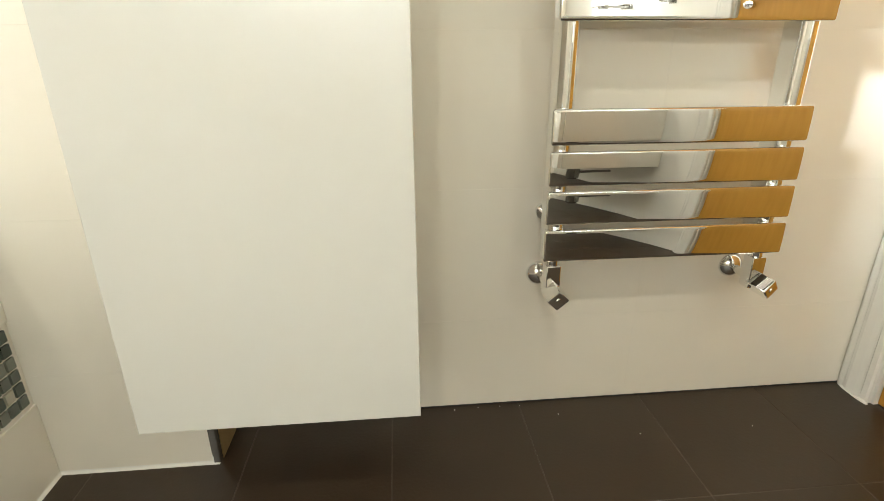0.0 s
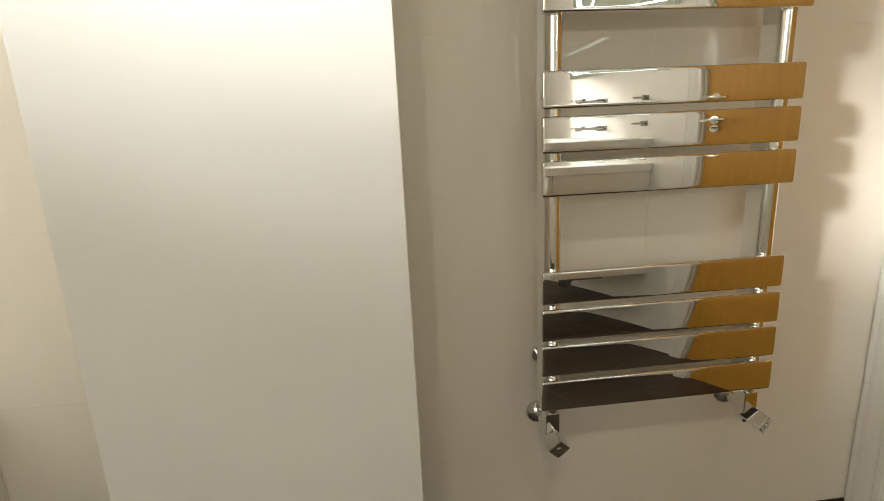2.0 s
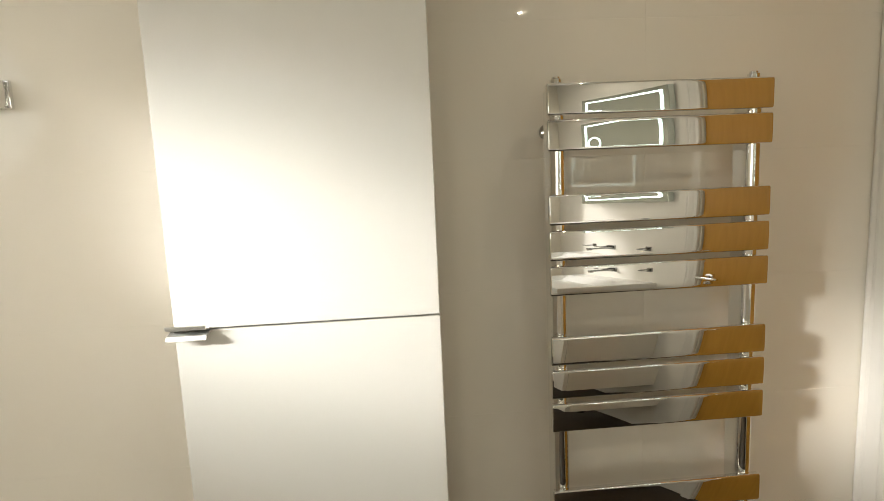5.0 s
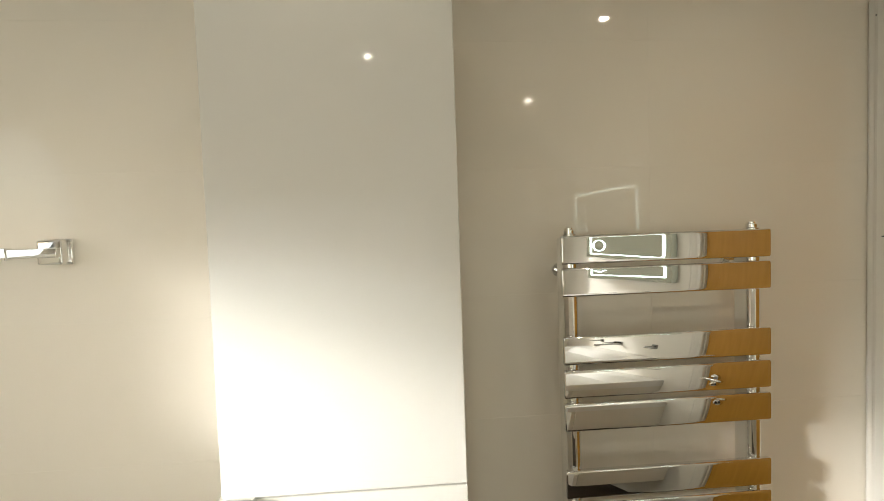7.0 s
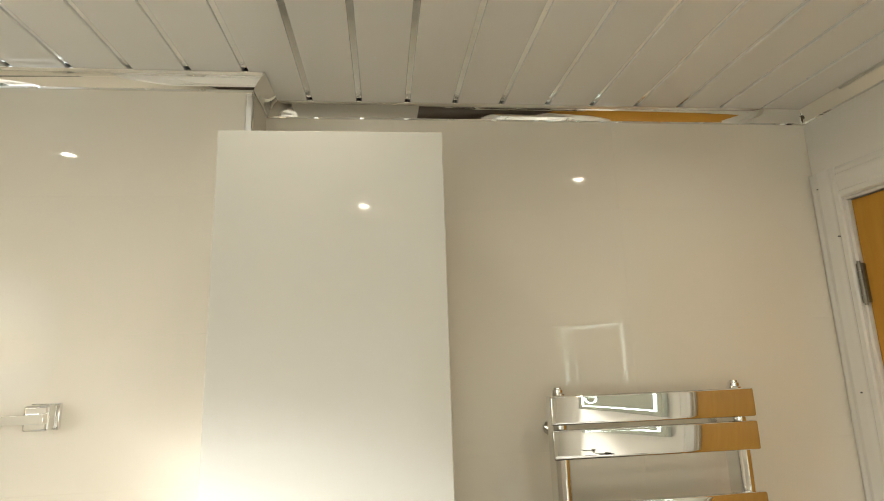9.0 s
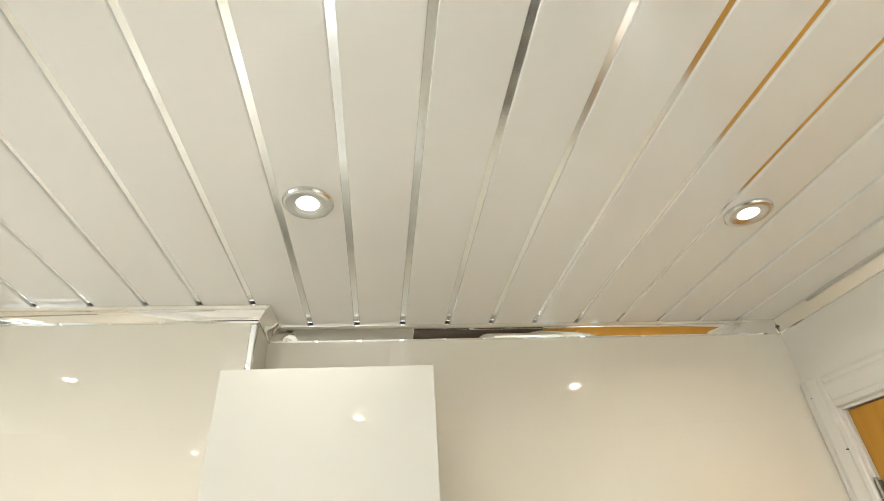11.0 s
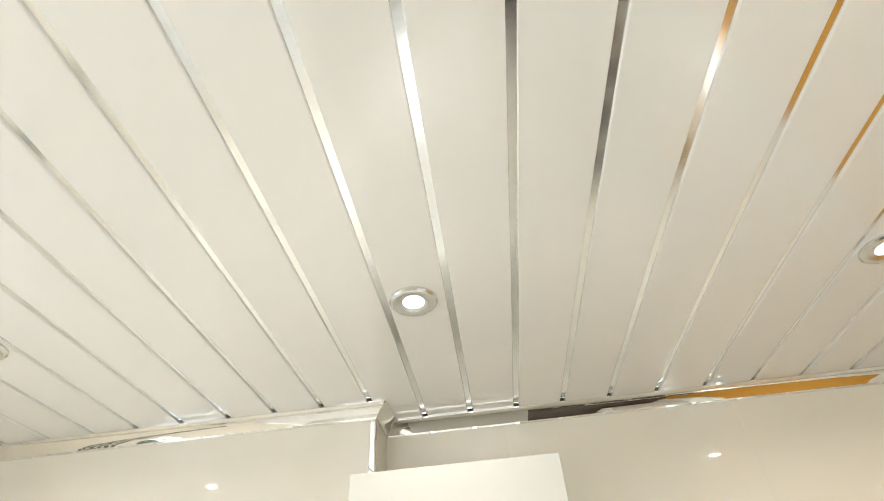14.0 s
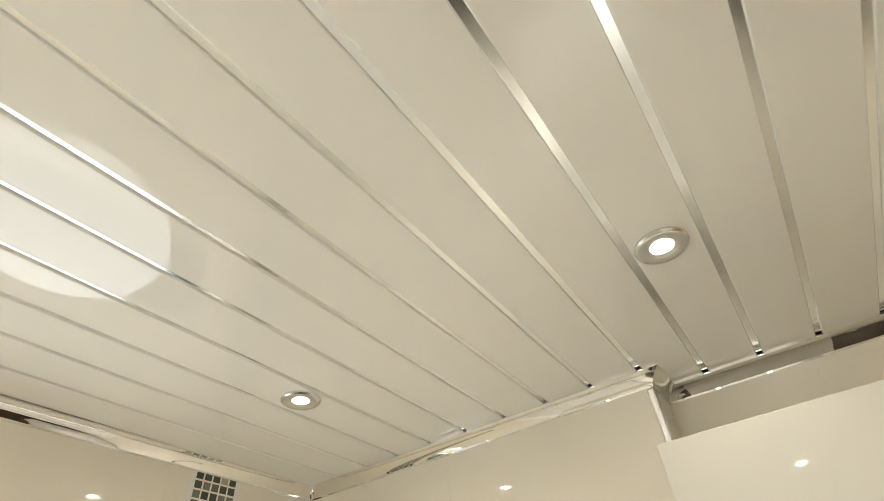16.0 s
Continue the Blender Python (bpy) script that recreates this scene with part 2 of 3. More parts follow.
box(bm, (XW - T, YS - 0.0004, z0), (XW - 0.0004, y0, z1))
box(bm, (XW - T, y1, z0), (XW - 0.0004, YB + 0.0004, z1))
wall_west = structure("wall_west", bm, M_GROUT, "tiled wall over the bath with an added window opening", "wall")
bm = bmesh.new()
d0, d1, dh = DOOR
box(bm, (XE, YS - 0.0004, -0.006), (XE + T, d0 - 0.03, H + 0.05))
box(bm, (XE, d0 - 0.03, dh + 0.03), (XE + T, d1 + 0.03, H + 0.05))
box(bm, (XE, d1 + 0.03, -0.006), (XE + T, 0.004, H + 0.05))
wall_east = structure("wall_east", bm, M_PLASTER, "cream painted wall round the oak door", "wall")

# ceiling of white boards with chrome strips between them, in one mesh
bm = bmesh.new()
PITCH, STRIP = 0.125, 0.013
k0 = math.floor((XW) / PITCH) - 1
k = k0
while k * PITCH < XE:
    a, b = max(k * PITCH + STRIP / 2, XW), min((k + 1) * PITCH - STRIP / 2, XE)
    if b > a:
        box(bm, (a, YS, H), (b, 0, H + 0.012), 0.0022, 2, 0)
    k += 1
for v in bm.verts:                                  # the boards run slightly askew
    if XW + 0.01 < v.co.x < XE - 0.01:
        v.co.x -= 0.016 * (v.co.y + 0.035)
box(bm, (XW, YS, H + 0.004), (XE, 0, H + 0.02), 0, 1, 1)
ceiling = structure("ceiling", bm, [M_PVC, M_STRIP], "glossy white panelled ceiling with thin chrome strips", "ceiling")


def cove_profile():
    pts = [(0.0, 0.0), (0.036, 0.0), (0.036, -0.003)]
    for i in range(9):
        q = i / 8
        sag = 0.0035 * math.sin(math.pi * q)
        pts.append((0.035 - 0.031 * q - 0.7 * sag, -0.0035 - 0.0265 * q + 0.7 * sag))
    pts += [(0.004, -0.035), (0.0, -0.035)]
    return pts


ROOM = [(XE, 0), (XB, 0), (XB, YB), (XW, YB), (XW, YS), (XE, YS)]
SIDES = ["north", "return", "boxing", "west", "south", "east"]
INWARD = [(0, -1), (1, 0), (0, -1), (1, 0), (0, 1), (-1, 0)]
prof = cove_profile()
for i, nm in enumerate(SIDES):
    (ax, ay), (bx, by) = ROOM[i], ROOM[(i + 1) % 6]
    u, before, after = INWARD[i], INWARD[i - 1], INWARD[(i + 1) % 6]
    bm = bmesh.new()
    ends = [[bm.verts.new((x + (u[0] + o[0]) * q, y + (u[1] + o[1]) * q, H + z - 0.0005)) for q, z in prof] for x, y, o in ((ax, ay, before), (bx, by, after))]
    for j in range(len(prof)):
        k = (j + 1) % len(prof)
        bm.faces.new((ends[0][j], ends[0][k], ends[1][k], ends[1][j])).smooth = 3 <= j <= 10
    bm.faces.new(ends[0][::-1])
    bm.faces.new(ends[1])
    structure("coving_" + nm, bm, M_COVE, "shiny chrome coving along the ceiling", "coving")

bm = bmesh.new()
box(bm, (XB - 0.014, YB - 0.003, 0.0), (XB + 0.003, YB + 0.012, H - 0.038), 0.003, 2)
structure("trim_corner", bm, M_CHROME, "thin chrome tile trim on the outer corner", "trim")

# bare backing board left on the return, with a ragged edge
bm = bmesh.new()
rng = random.Random(5)
N = 14
edge = [(-0.012 - 0.035 * rng.random() * (1 - i / N), 0.001 + 0.31 * i / N) for i in range(N + 1)]
for i in range(N):
    (ya, za), (yb, zb) = edge[i], edge[i + 1]
    q = [(YB + 0.0125, za), (ya, za), (yb, zb), (YB + 0.0125, zb)]
    lo = [bm.verts.new((XB - 0.0004, y, z)) for y, z in q]
    hi = [bm.verts.new((XB + 0.0034, y, z)) for y, z in q]
    bm.faces.new(hi)
    bm.faces.new(lo[::-1])
    for a in range(4):
        b = (a + 1) % 4
        bm.faces.new((lo[a], lo[b], hi[b], hi[a]))
structure("trim_board", bm, grain(mat("bare_board", (0.4, 0.28, 0.13), 0.85), (0.46, 0.33, 0.16), (0.3, 0.2, 0.09), 25.0, bump=0.3), "ragged bare tan board beside the tile trim", "trim")

# window in the west wall, added out of view to shape the sunlight
bm = bmesh.new()
box(bm, (XW - 0.1, y0, z0), (XW + 0.004, y1, z0 + 0.012), 0.002)
window = structure("window_1", bm, M_PAINT, "wide low window with a thin white frame, added above the bath to shape sunlight", "window")
bm = bmesh.new()
fx0, fx1 = XW - 0.1, XW - 0.07
for lo, hi in [((fx0, y0, z0 + 0.012), (fx1, y1, z0 + 0.03)), ((fx0, y0, z1 - 0.02), (fx1, y1, z1)),
               ((fx0, y0, z0 + 0.03), (fx1, y0 + 0.02, z1 - 0.02)), ((fx0, y1 - 0.02, z0 + 0.03), (fx1, y1, z1 - 0.02))]:
    box(bm, lo, hi, 0.003)
part("window_frame", bm, M_PAINT, window)
bm = bmesh.new()
box(bm, (XW - 0.088, y0 + 0.02, z0 + 0.03), (XW - 0.083, y1 - 0.02, z1 - 0.02))
pane = part("pane", bm, M_GLASS, window)
pane.visible_shadow = False

# frosted window in the south wall, added unseen to house the fill lamp
bm = bmesh.new()
box(bm, (u0, YS - 0.1, w0), (u1, YS + 0.006, w0 + 0.012), 0.002)
window = structure("window_2", bm, M_PAINT, "added frosted window with a white frame, unseen, holding the fill light", "window")
bm = bmesh.new()
for lo, hi in [((u0, YS - 0.045, w0 + 0.012), (u1, YS - 0.004, w0 + 0.045)), ((u0, YS - 0.045, w1 - 0.04), (u1, YS - 0.004, w1)),
               ((u0, YS - 0.045, w0 + 0.045), (u0 + 0.04, YS - 0.004, w1 - 0.04)), ((u1 - 0.04, YS - 0.045, w0 + 0.045), (u1, YS - 0.004, w1 - 0.04))]:
    box(bm, lo, hi, 0.003)
part("window_frame", bm, M_PAINT, window)
bm = bmesh.new()
box(bm, (u0 + 0.001, YS - 0.07, w0 + 0.013), (u1 - 0.001, YS - 0.064, w1 - 0.001))
pane = part("pane", bm, M_FROST, window)
pane.visible_shadow = False

# ground outside
bm = bmesh.new()
bmesh.ops.create_grid(bm, x_segments=1, y_segments=1, size=400, matrix=Matrix.Translation((0, 0, -3)))
structure("ground", bm, grain(mat("lawn", (0.08, 0.1, 0.04), 0.9), (0.05, 0.08, 0.03), (0.12, 0.13, 0.06), 0.5), "grass outside the window", "ground")

# door in the east wall
door = empty("door_1", (XE, (d0 + d1) / 2, 0), "closed oak veneer door in a white frame", "door")
door["kind"] = "structure"
at = door.matrix_world.translation
bm = bmesh.new()
box(bm, (XE + 0.004, d0 + 0.003, 0.006), (XE + 0.044, d1 - 0.003, dh - 0.003), 0.0015)
part("door_leaf", local(bm, at), M_OAK, door, "warm oak veneer door leaf")
bm = bmesh.new()
box(bm, (XE - 0.004, d0 - 0.03, 0), (XE + T, d0, dh), 0.002)
box(bm, (XE - 0.004, d1, 0), (XE + T, d1 + 0.03, dh), 0.002)
box(bm, (XE - 0.004, d0 - 0.03, dh), (XE + T, d1 + 0.03, dh + 0.03), 0.002)
box(bm, (XE + 0.05, d1 - 0.012, 0), (XE + T, d1 - 0.0005, dh - 0.0005))
part("door_frame", local(bm, at), M_PAINT, door, "white gloss painted door frame")


def architrave(bm, run):
    """One moulded board: ogee section of (across, out of wall) along a run."""
    a, b, across, out = (Vector(q) for q in run)
    prof = [(0, 0), (0, 0.012), (0.004, 0.016), (0.016, 0.017), (0.02, 0.0145), (0.025, 0.0145), (0.036, 0.017), (0.054, 0.02), (0.062, 0.019),
            (0.065, 0.0165), (0.069, 0.0165), (0.076, 0.018), (0.083, 0.016), (0.0855, 0.01), (0.0855, 0)]
    r = [[bm.verts.new(p + across * u + out * w) for u, w in prof] for p in (a, b)]
    for i in range(len(prof)):
        j = (i + 1) % len(prof)
        bm.faces.new((r[0][i], r[0][j], r[1][j], r[1][i]))
    bm.faces.new(r[0][::-1])
    bm.faces.new(r[1])


for a, b, ac in [((XE, d1 + 0.008, 0), (XE, d1 + 0.008, dh + 0.0935), (0, 1, 0)), ((XE, d0 - 0.008, 0), (XE, d0 - 0.008, dh + 0.0935), (0, -1, 0)),
                 ((XE, d0 - 0.008, dh + 0.008), (XE, d1 + 0.008, dh + 0.008), (0, 0, 1))]:
    bm = bmesh.new()
    architrave(bm, (a, b, ac, (-1, 0, 0)))
    part("architrave", local(bm, at), M_PAINT, door)
for zc in (1.822, 1.05, 0.22):
    bm = bmesh.new()
    for i in range(5):
        cyl(bm, (XE - 0.006, d1, zc - 0.05 + i * 0.0204), (XE - 0.006, d1, zc - 0.05 + i * 0.0204 + 0.0186), 0.0065, n=12)
    cyl(bm, (XE - 0.006, d1, zc - 0.055), (XE - 0.006, d1, zc + 0.057), 0.004, n=10)
    box(bm, (XE - 0.005, d1 - 0.009, zc - 0.05), (XE + 0.003, d1 - 0.001, zc + 0.05))
    part("hinge", local(bm, at), M_STEEL, door, "steel butt hinge")
for yy, zz in ((-0.068, 1.95), (-0.03, 2.09), (-0.05, 1.55)):
    bm = bmesh.new()
    cyl(bm, (XE - 0.0215, yy, zz), (XE - 0.012, yy, zz), 0.0015, n=10)
    part("filled_screw_hole", local(bm, at), M_DARK, door)
bm = bmesh.new()
hy = d0 + 0.06
cyl(bm, (XE + 0.004, hy, 0.985), (XE - 0.006, hy, 0.985), 0.026)
cyl(bm, (XE - 0.006, hy, 0.985), (XE - 0.05, hy, 0.985), 0.009)
box(bm, (XE - 0.058, hy - 0.01, 0.976), (XE - 0.042, hy + 0.12, 0.994), 0.005)
part("door_handle", local(bm, at), M_CHROME, door, "chrome lever handle")
bm = bmesh.new()
cyl(bm, (XE + 0.004, hy, 0.927), (XE - 0.006, hy, 0.927), 0.024)
box(bm, (XE - 0.02, hy - 0.004, 0.915), (XE - 0.006, hy + 0.004, 0.939), 0.002)
part("thumb_turn", local(bm, at), M_CHROME, door, "chrome thumb turn")
bm = bmesh.new()
box(bm, (XE + 0.13, d0 - 0.2, -0.006), (XE + 0.15, d1 + 0.2, 2.3))
structure("wall_hall", bm, M_PLASTER, "plain wall behind the closed door", "wall")


# ---- things ----
def bar_mesh(w, h, t, bow=0.75, r=0.0042):
    """A chrome bar whose front bows outward from top to bottom, with rolled edges and ends."""
    half = h / 2
    sag = half * half / (2 * bow)
    front = [(-(half - r) + 2 * (half - r) * i / 16) for i in range(17)]
    prof = [(sag - z * z / (2 * bow), z) for z in front]
    slope = (half - r) / bow
    for i in range(1, 6):                               # rolled top edge
        q = slope + (math.pi / 2 - slope) * i / 5
        prof.append((prof[16][0] - r * math.cos(slope) + r * math.cos(q), front[-1] + r * (math.sin(q) - math.sin(slope))))
    prof = [(p, -z) for p, z in prof[:16:-1]] + prof
    prof += [(sag - t, half - 0.001), (sag - t, -half + 0.001)]
    bm = bmesh.new()
    rings = []
    steps = [math.pi / 2 * i / 5 for i in range(6)]
    ends = [(r - r * math.sin(q), r * (1 - math.cos(q))) for q in reversed(steps)]
    ends += [(r + 0.0006, 0), (r + 0.004, 0)]
    for x, inset in ends + [(w - x, q) for x, q in reversed(ends)]:
        rings.append([bm.verts.new((x, -(d - inset) if d > sag - t + 1e-6 else -d, half + z * (1 - inset / half))) for d, z in prof])
    k = len(prof)
    for a, b in zip(rings, rings[1:]):
        for i in range(k):
            bm.faces.new((a[i], a[(i + 1) % k], b[(i + 1) % k], b[i])).smooth = True
    bm.faces.new(rings[0][::-1])
    bm.faces.new(rings[-1])
    return mesh_of("bar", bm, M_CHROME)


RX0, RX1, RY = 0.547, 1.031, -0.128
BARS = [1.582, 1.51, 1.358, 1.283, 1.208, 1.055, 0.98, 0.904, 0.702, 0.628, 0.555, 0.481]
BH = 0.0635
rad = empty("towel_radiator", (RX0, 0, 0.418), "tall chrome flat-bar towel radiator fixed to the tiled wall", "radiator")
at = rad.matrix_world.translation
me = bar_mesh(RX1 - RX0, BH, 0.014)
for zt in BARS:
    ob = new("bar", me)
    ob.parent = rad
    ob.location = (0, RY + 0.001 - at.y, zt - BH - at.z)
POSTS = (0.575, 1.004)
for px in POSTS:
    bm = bmesh.new()
    cyl(bm, (px, RY + 0.031, 0.415), (px, RY + 0.031, 1.578), 0.0175, n=32)
    for zt in BARS:
        box(bm, (px - 0.014, RY + 0.013, zt - BH / 2 - 0.012), (px + 0.014, RY + 0.03, zt - BH / 2 + 0.012))
    box(bm, (px - 0.0172, RY + 0.031, 0.416), (px + 0.0172, RY + 0.07, 1.577), 0.004, 3)
    part("post", local(bm, at), M_CHROME, rad, "deep chrome upright tube with a round front")
    bm = bmesh.new()
    lathe(bm, [(0.0165, 0), (0.0165, 0.006), (0.0125, 0.008), (0.0125, 0.015), (0.009, 0.017), (0.009, 0.02), (0.0, 0.0205)], pose(px, RY + 0.031, 1.578), 20)
    part("vent_plug", local(bm, at), M_CHROME, rad)
    for zb in (1.497, 0.485):
        bm = bmesh.new()
        cyl(bm, (px + 0.003, RY + 0.045, zb), (px + 0.003, 0, zb), 0.009, n=16)
        cyl(bm, (px + 0.003, -0.012, zb), (px + 0.003, 0, zb), 0.017, n=20)
        part("wall_bracket", local(bm, at), M_CHROME, rad)
    # square angled valve with its pipe and wall rose
    zv, vy, left = 0.35, RY + 0.031, px < 0.8
    bm = bmesh.new()
    box(bm, (px - 0.0145, vy - 0.0145, zv - 0.016), (px + 0.0145, vy + 0.0145, zv + 0.052), 0.002)
    cyl(bm, (px, vy, zv + 0.05), (px, vy, zv + 0.075), 0.0125, n=20)
    valve = part("valve", local(bm, at), M_CHROME, rad, "square chrome radiator valve")
    bm = bmesh.new()
    box(bm, (-0.0165, -0.0165, 0), (0.0165, 0.0165, 0.047), 0.0022)
    cyl(bm, (0, 0, 0.045), (0, 0, 0.0485), 0.006, n=16)
    way = Vector((0.08, -0.95, -0.2)) if left else Vector((0.36, -0.9, -0.18))
    turn = way.to_track_quat("Z", "Y").to_matrix().to_4x4()
    bmesh.ops.transform(bm, matrix=Matrix.Translation((px, vy, zv)) @ turn @ pose(0, 0, 0, 0, 0, 45), verts=bm.verts)
    part("valve_cap", local(bm, at), M_CHROME, valve)
    rx = px + 0.002 if left else px + 0.021
    bm = bmesh.new()
    cyl(bm, (rx, -0.001, zv - 0.008), (px, vy + 0.01, zv), 0.0085, n=16)
    part("valve_pipe", local(bm, at), M_CHROME, valve)
    bm = bmesh.new()
    lathe(bm, [(0.028, 0), (0.027, 0.005), (0.021, 0.012), (0.012, 0.017), (0.009, 0.018)], pose(rx, 0, zv - 0.008, 90), 28)
    part("wall_rose", local(bm, at), M_CHROME, valve)

# tall wall cabinet
CX0, CX1, CY, CZ0, CZS, CZ1 = -0.092, 0.296, -0.408, 0.303, 1.194, 2.077
cab = empty("tall_cabinet", ((CX0 + CX1) / 2, 0, CZ0), "tall glossy white wall-hung bathroom cabinet with two doors", "cabinet")
at = cab.matrix_world.translation
bm = bmesh.new()
box(bm, (CX0 + 0.002, CY + 0.02, CZ0 + 0.001), (CX1 - 0.002, -0.001, CZ1 - 0.001), 0.0012)
part("body", local(bm, at), M_CAB, cab)
for nm, za, zb in (("lower_door", CZ0, CZS - 0.0013), ("upper_door", CZS + 0.0013, CZ1)):
    bm = bmesh.new()
    box(bm, (CX0, CY, za), (CX1, CY + 0.018, zb), 0.0014, 3)
    door_ob = part(nm, local(bm, at), M_CAB, cab, "glossy white door panel")
    up = nm == "upper_door"
    bm = bmesh.new()
    zz, s = (za, 1) if up else (zb, -1)
    prof = [(0.018, 0.0), (-0.004, 0.0), (-0.018, 0.004 * s), (-0.021, 0.0095 * s), (-0.0195, 0.0105 * s), (-0.0165, 0.0062 * s), (-0.003, 0.0026 * s), (0.018, 0.0018 * s)]
    sweep(bm, [(-u, w) for u, w in prof], ((CX0 - 0.004, CY, zz - 0.001 * s), (CX0 + 0.052, CY, zz - 0.001 * s), (0, -1, 0)))
    part("handle", local(bm, at), M_ALU, door_ob, "small satin aluminium edge pull")

# towel ring holder on the boxed-out wall
TBZ = 1.587
tb = empty("towel_bar", (-0.483, YB, TBZ), "square chrome towel bar fixed to the tiled wall", "towel bar")
at = tb.matrix_world.translation
for xc in (-0.483, -0.93):
    bm = bmesh.new()
    box(bm, (xc - 0.027, YB - 0.009, TBZ - 0.026), (xc + 0.027, YB, TBZ + 0.026), 0.002)
    box(bm, (xc - 0.025, YB - 0.034, TBZ - 0.0245), (xc + 0.022, YB - 0.008, TBZ + 0.0245), 0.005, 3)
    part("mount", local(bm, at), M_CHROME, tb)
bm = bmesh.new()
box(bm, (-0.555, YB - 0.047, TBZ - 0.0095), (-0.462, YB - 0.033, TBZ + 0.0085), 0.0012)
part("arm", local(bm, at), M_CHROME, tb)
bm = bmesh.new()
box(bm, (-0.575, YB - 0.05, TBZ - 0.0125), (-0.553, YB - 0.03, TBZ + 0.0115), 0.0015)
part("collar", local(bm, at), M_CHROME, tb)
bm = bmesh.new()
box(bm, (-0.945, YB - 0.046, TBZ - 0.0065), (-0.573, YB - 0.034, TBZ + 0.0055), 0.0015)
part("rail", local(bm, at), M_CHROME, tb)

# bath with its tiled panel
bath = empty("bath", (XW, BATH_Y, 0), "white acrylic bath behind a tiled panel with a mosaic band", "bath")
at = bath.matrix_world.translation
bm = bmesh.new()
box(bm, (BATH_X - 0.02, BATH_Y, 0), (BATH_X, YB - 0.001, 0.172), 0.001)
box(bm, (BATH_X - 0.02, BATH_Y, 0.172), (BATH_X - 0.005, YB - 0.001, 0.35))
box(bm, (BATH_X - 0.02, BATH_Y, 0.35), (BATH_X, YB - 0.001, 0.53), 0.001)
part("panel", local(bm, at), M_TILE, bath, "white tiled bath panel")
bm = bmesh.new()
rim, bx0, bx1, by0, by1 = 0.06, XW + 0.002, BATH_X + 0.012, BATH_Y - 0.01, YB - 0.002
outer = [(bx0, by0), (bx1, by0), (bx1, by1), (bx0, by1)]
loops = []
for inset, z in ((0, 0.53), (0, 0.556), (0.006, 0.56), (rim, 0.56), (rim + 0.012, 0.548), (rim + 0.05, 0.25), (rim + 0.1, 0.17)):
    loops.append([bm.verts.new((x + (inset if x < -0.8 else -inset), y + (inset if y < -1 else -inset), z)) for x, y in outer])
for a, b in zip(loops, loops[1:]):
    for i in range(4):
        bm.faces.new((a[i], a[(i + 1) % 4], b[(i + 1) % 4], b[i]))
bm.faces.new(loops[-1])
part("tub", local(bm, at), M_ACRYLIC, bath, "white acrylic tub")

# basin unit, taps and lit mirror on the east wall
VY0, VY1 = -2.3, -1.3
van = empty("vanity_unit", (XE, -1.8, 0.45), "white wall-hung basin unit under a lit mirror", "vanity")
at = van.matrix_world.translation
bm = bmesh.new()
box(bm, (XE - 0.43, VY0 + 0.01, 0.36), (XE - 0.001, VY1 - 0.01, 0.78), 0.002)
part("body", local(bm, at), M_VANITY, van)
for i in range(2):
    bm = bmesh.new()
    ya = VY0 + 0.012 + i * 0.49
    box(bm, (XE - 0.45, ya, 0.365), (XE - 0.431, ya + 0.484, 0.775), 0.002)
    part("drawer_front", local(bm, at), M_VANITY, van)
bm = bmesh.new()
o = [(XE - 0.47, VY0), (XE - 0.001, VY0), (XE - 0.001, VY1), (XE - 0.47, VY1)]
loops = []
for inset, z in ((0, 0.781), (0, 0.85), (0.004, 0.855), (0.05, 0.855), (0.06, 0.845), (0.09, 0.79)):
    loops.append([bm.verts.new((x + (inset if x < XE - 0.2 else -inset * 2), y + (inset if y < -1.8 else -inset), z)) for x, y in o])
for a, b in zip(loops, loops[1:]):
    for i in range(4):
        bm.faces.new((a[i], a[(i + 1) % 4], b[(i + 1) % 4], b[i]))
bm.faces.new(loops[-1])
bm.faces.new(loops[0][::-1])
part("basin", local(bm, at), M_ACRYLIC, van, "white ceramic basin")
bm = bmesh.new()
cyl(bm, (XE - 0.2, -1.8, 0.359), (XE - 0.2, -1.8, 0.27), 0.018)
lathe(bm, [(0.0, 0.12), (0.018, 0.12), (0.034, 0.14), (0.036, 0.2), (0.034, 0.262), (0.018, 0.275)], pose(XE - 0.2, -1.8, 0), 28)
cyl(bm, (XE - 0.2, -1.8, 0.22), (XE - 0.001, -1.8, 0.22), 0.016)
part("waste_trap", local(bm, at), M_TAP, van, "chrome bottle trap under the basin")
tap = empty("basin_tap", (XE, -1.81, 0.975), "square chrome mixer tap mounted on the wall over the basin", "tap")
bm = bmesh.new()
box(bm, (-0.012, -0.055, -0.03), (-0.0005, 0.055, 0.03), 0.003)
part("wall_plate", bm, M_TAP, tap)
bm = bmesh.new()
box(bm, (-0.15, 0.004, -0.014), (-0.011, 0.044, 0.008), 0.004)
box(bm, (-0.15, 0.01, -0.026), (-0.125, 0.038, -0.013), 0.003)
part("spout", bm, M_TAP, tap, "flat square spout")
bm = bmesh.new()
box(bm, (-0.05, -0.046, -0.018), (-0.011, -0.012, 0.018), 0.004)
box(bm, (-0.058, -0.12, 0.004), (-0.046, -0.014, 0.014), 0.002)
part("lever", bm, M_TAP, tap, "flat lever pointing sideways")
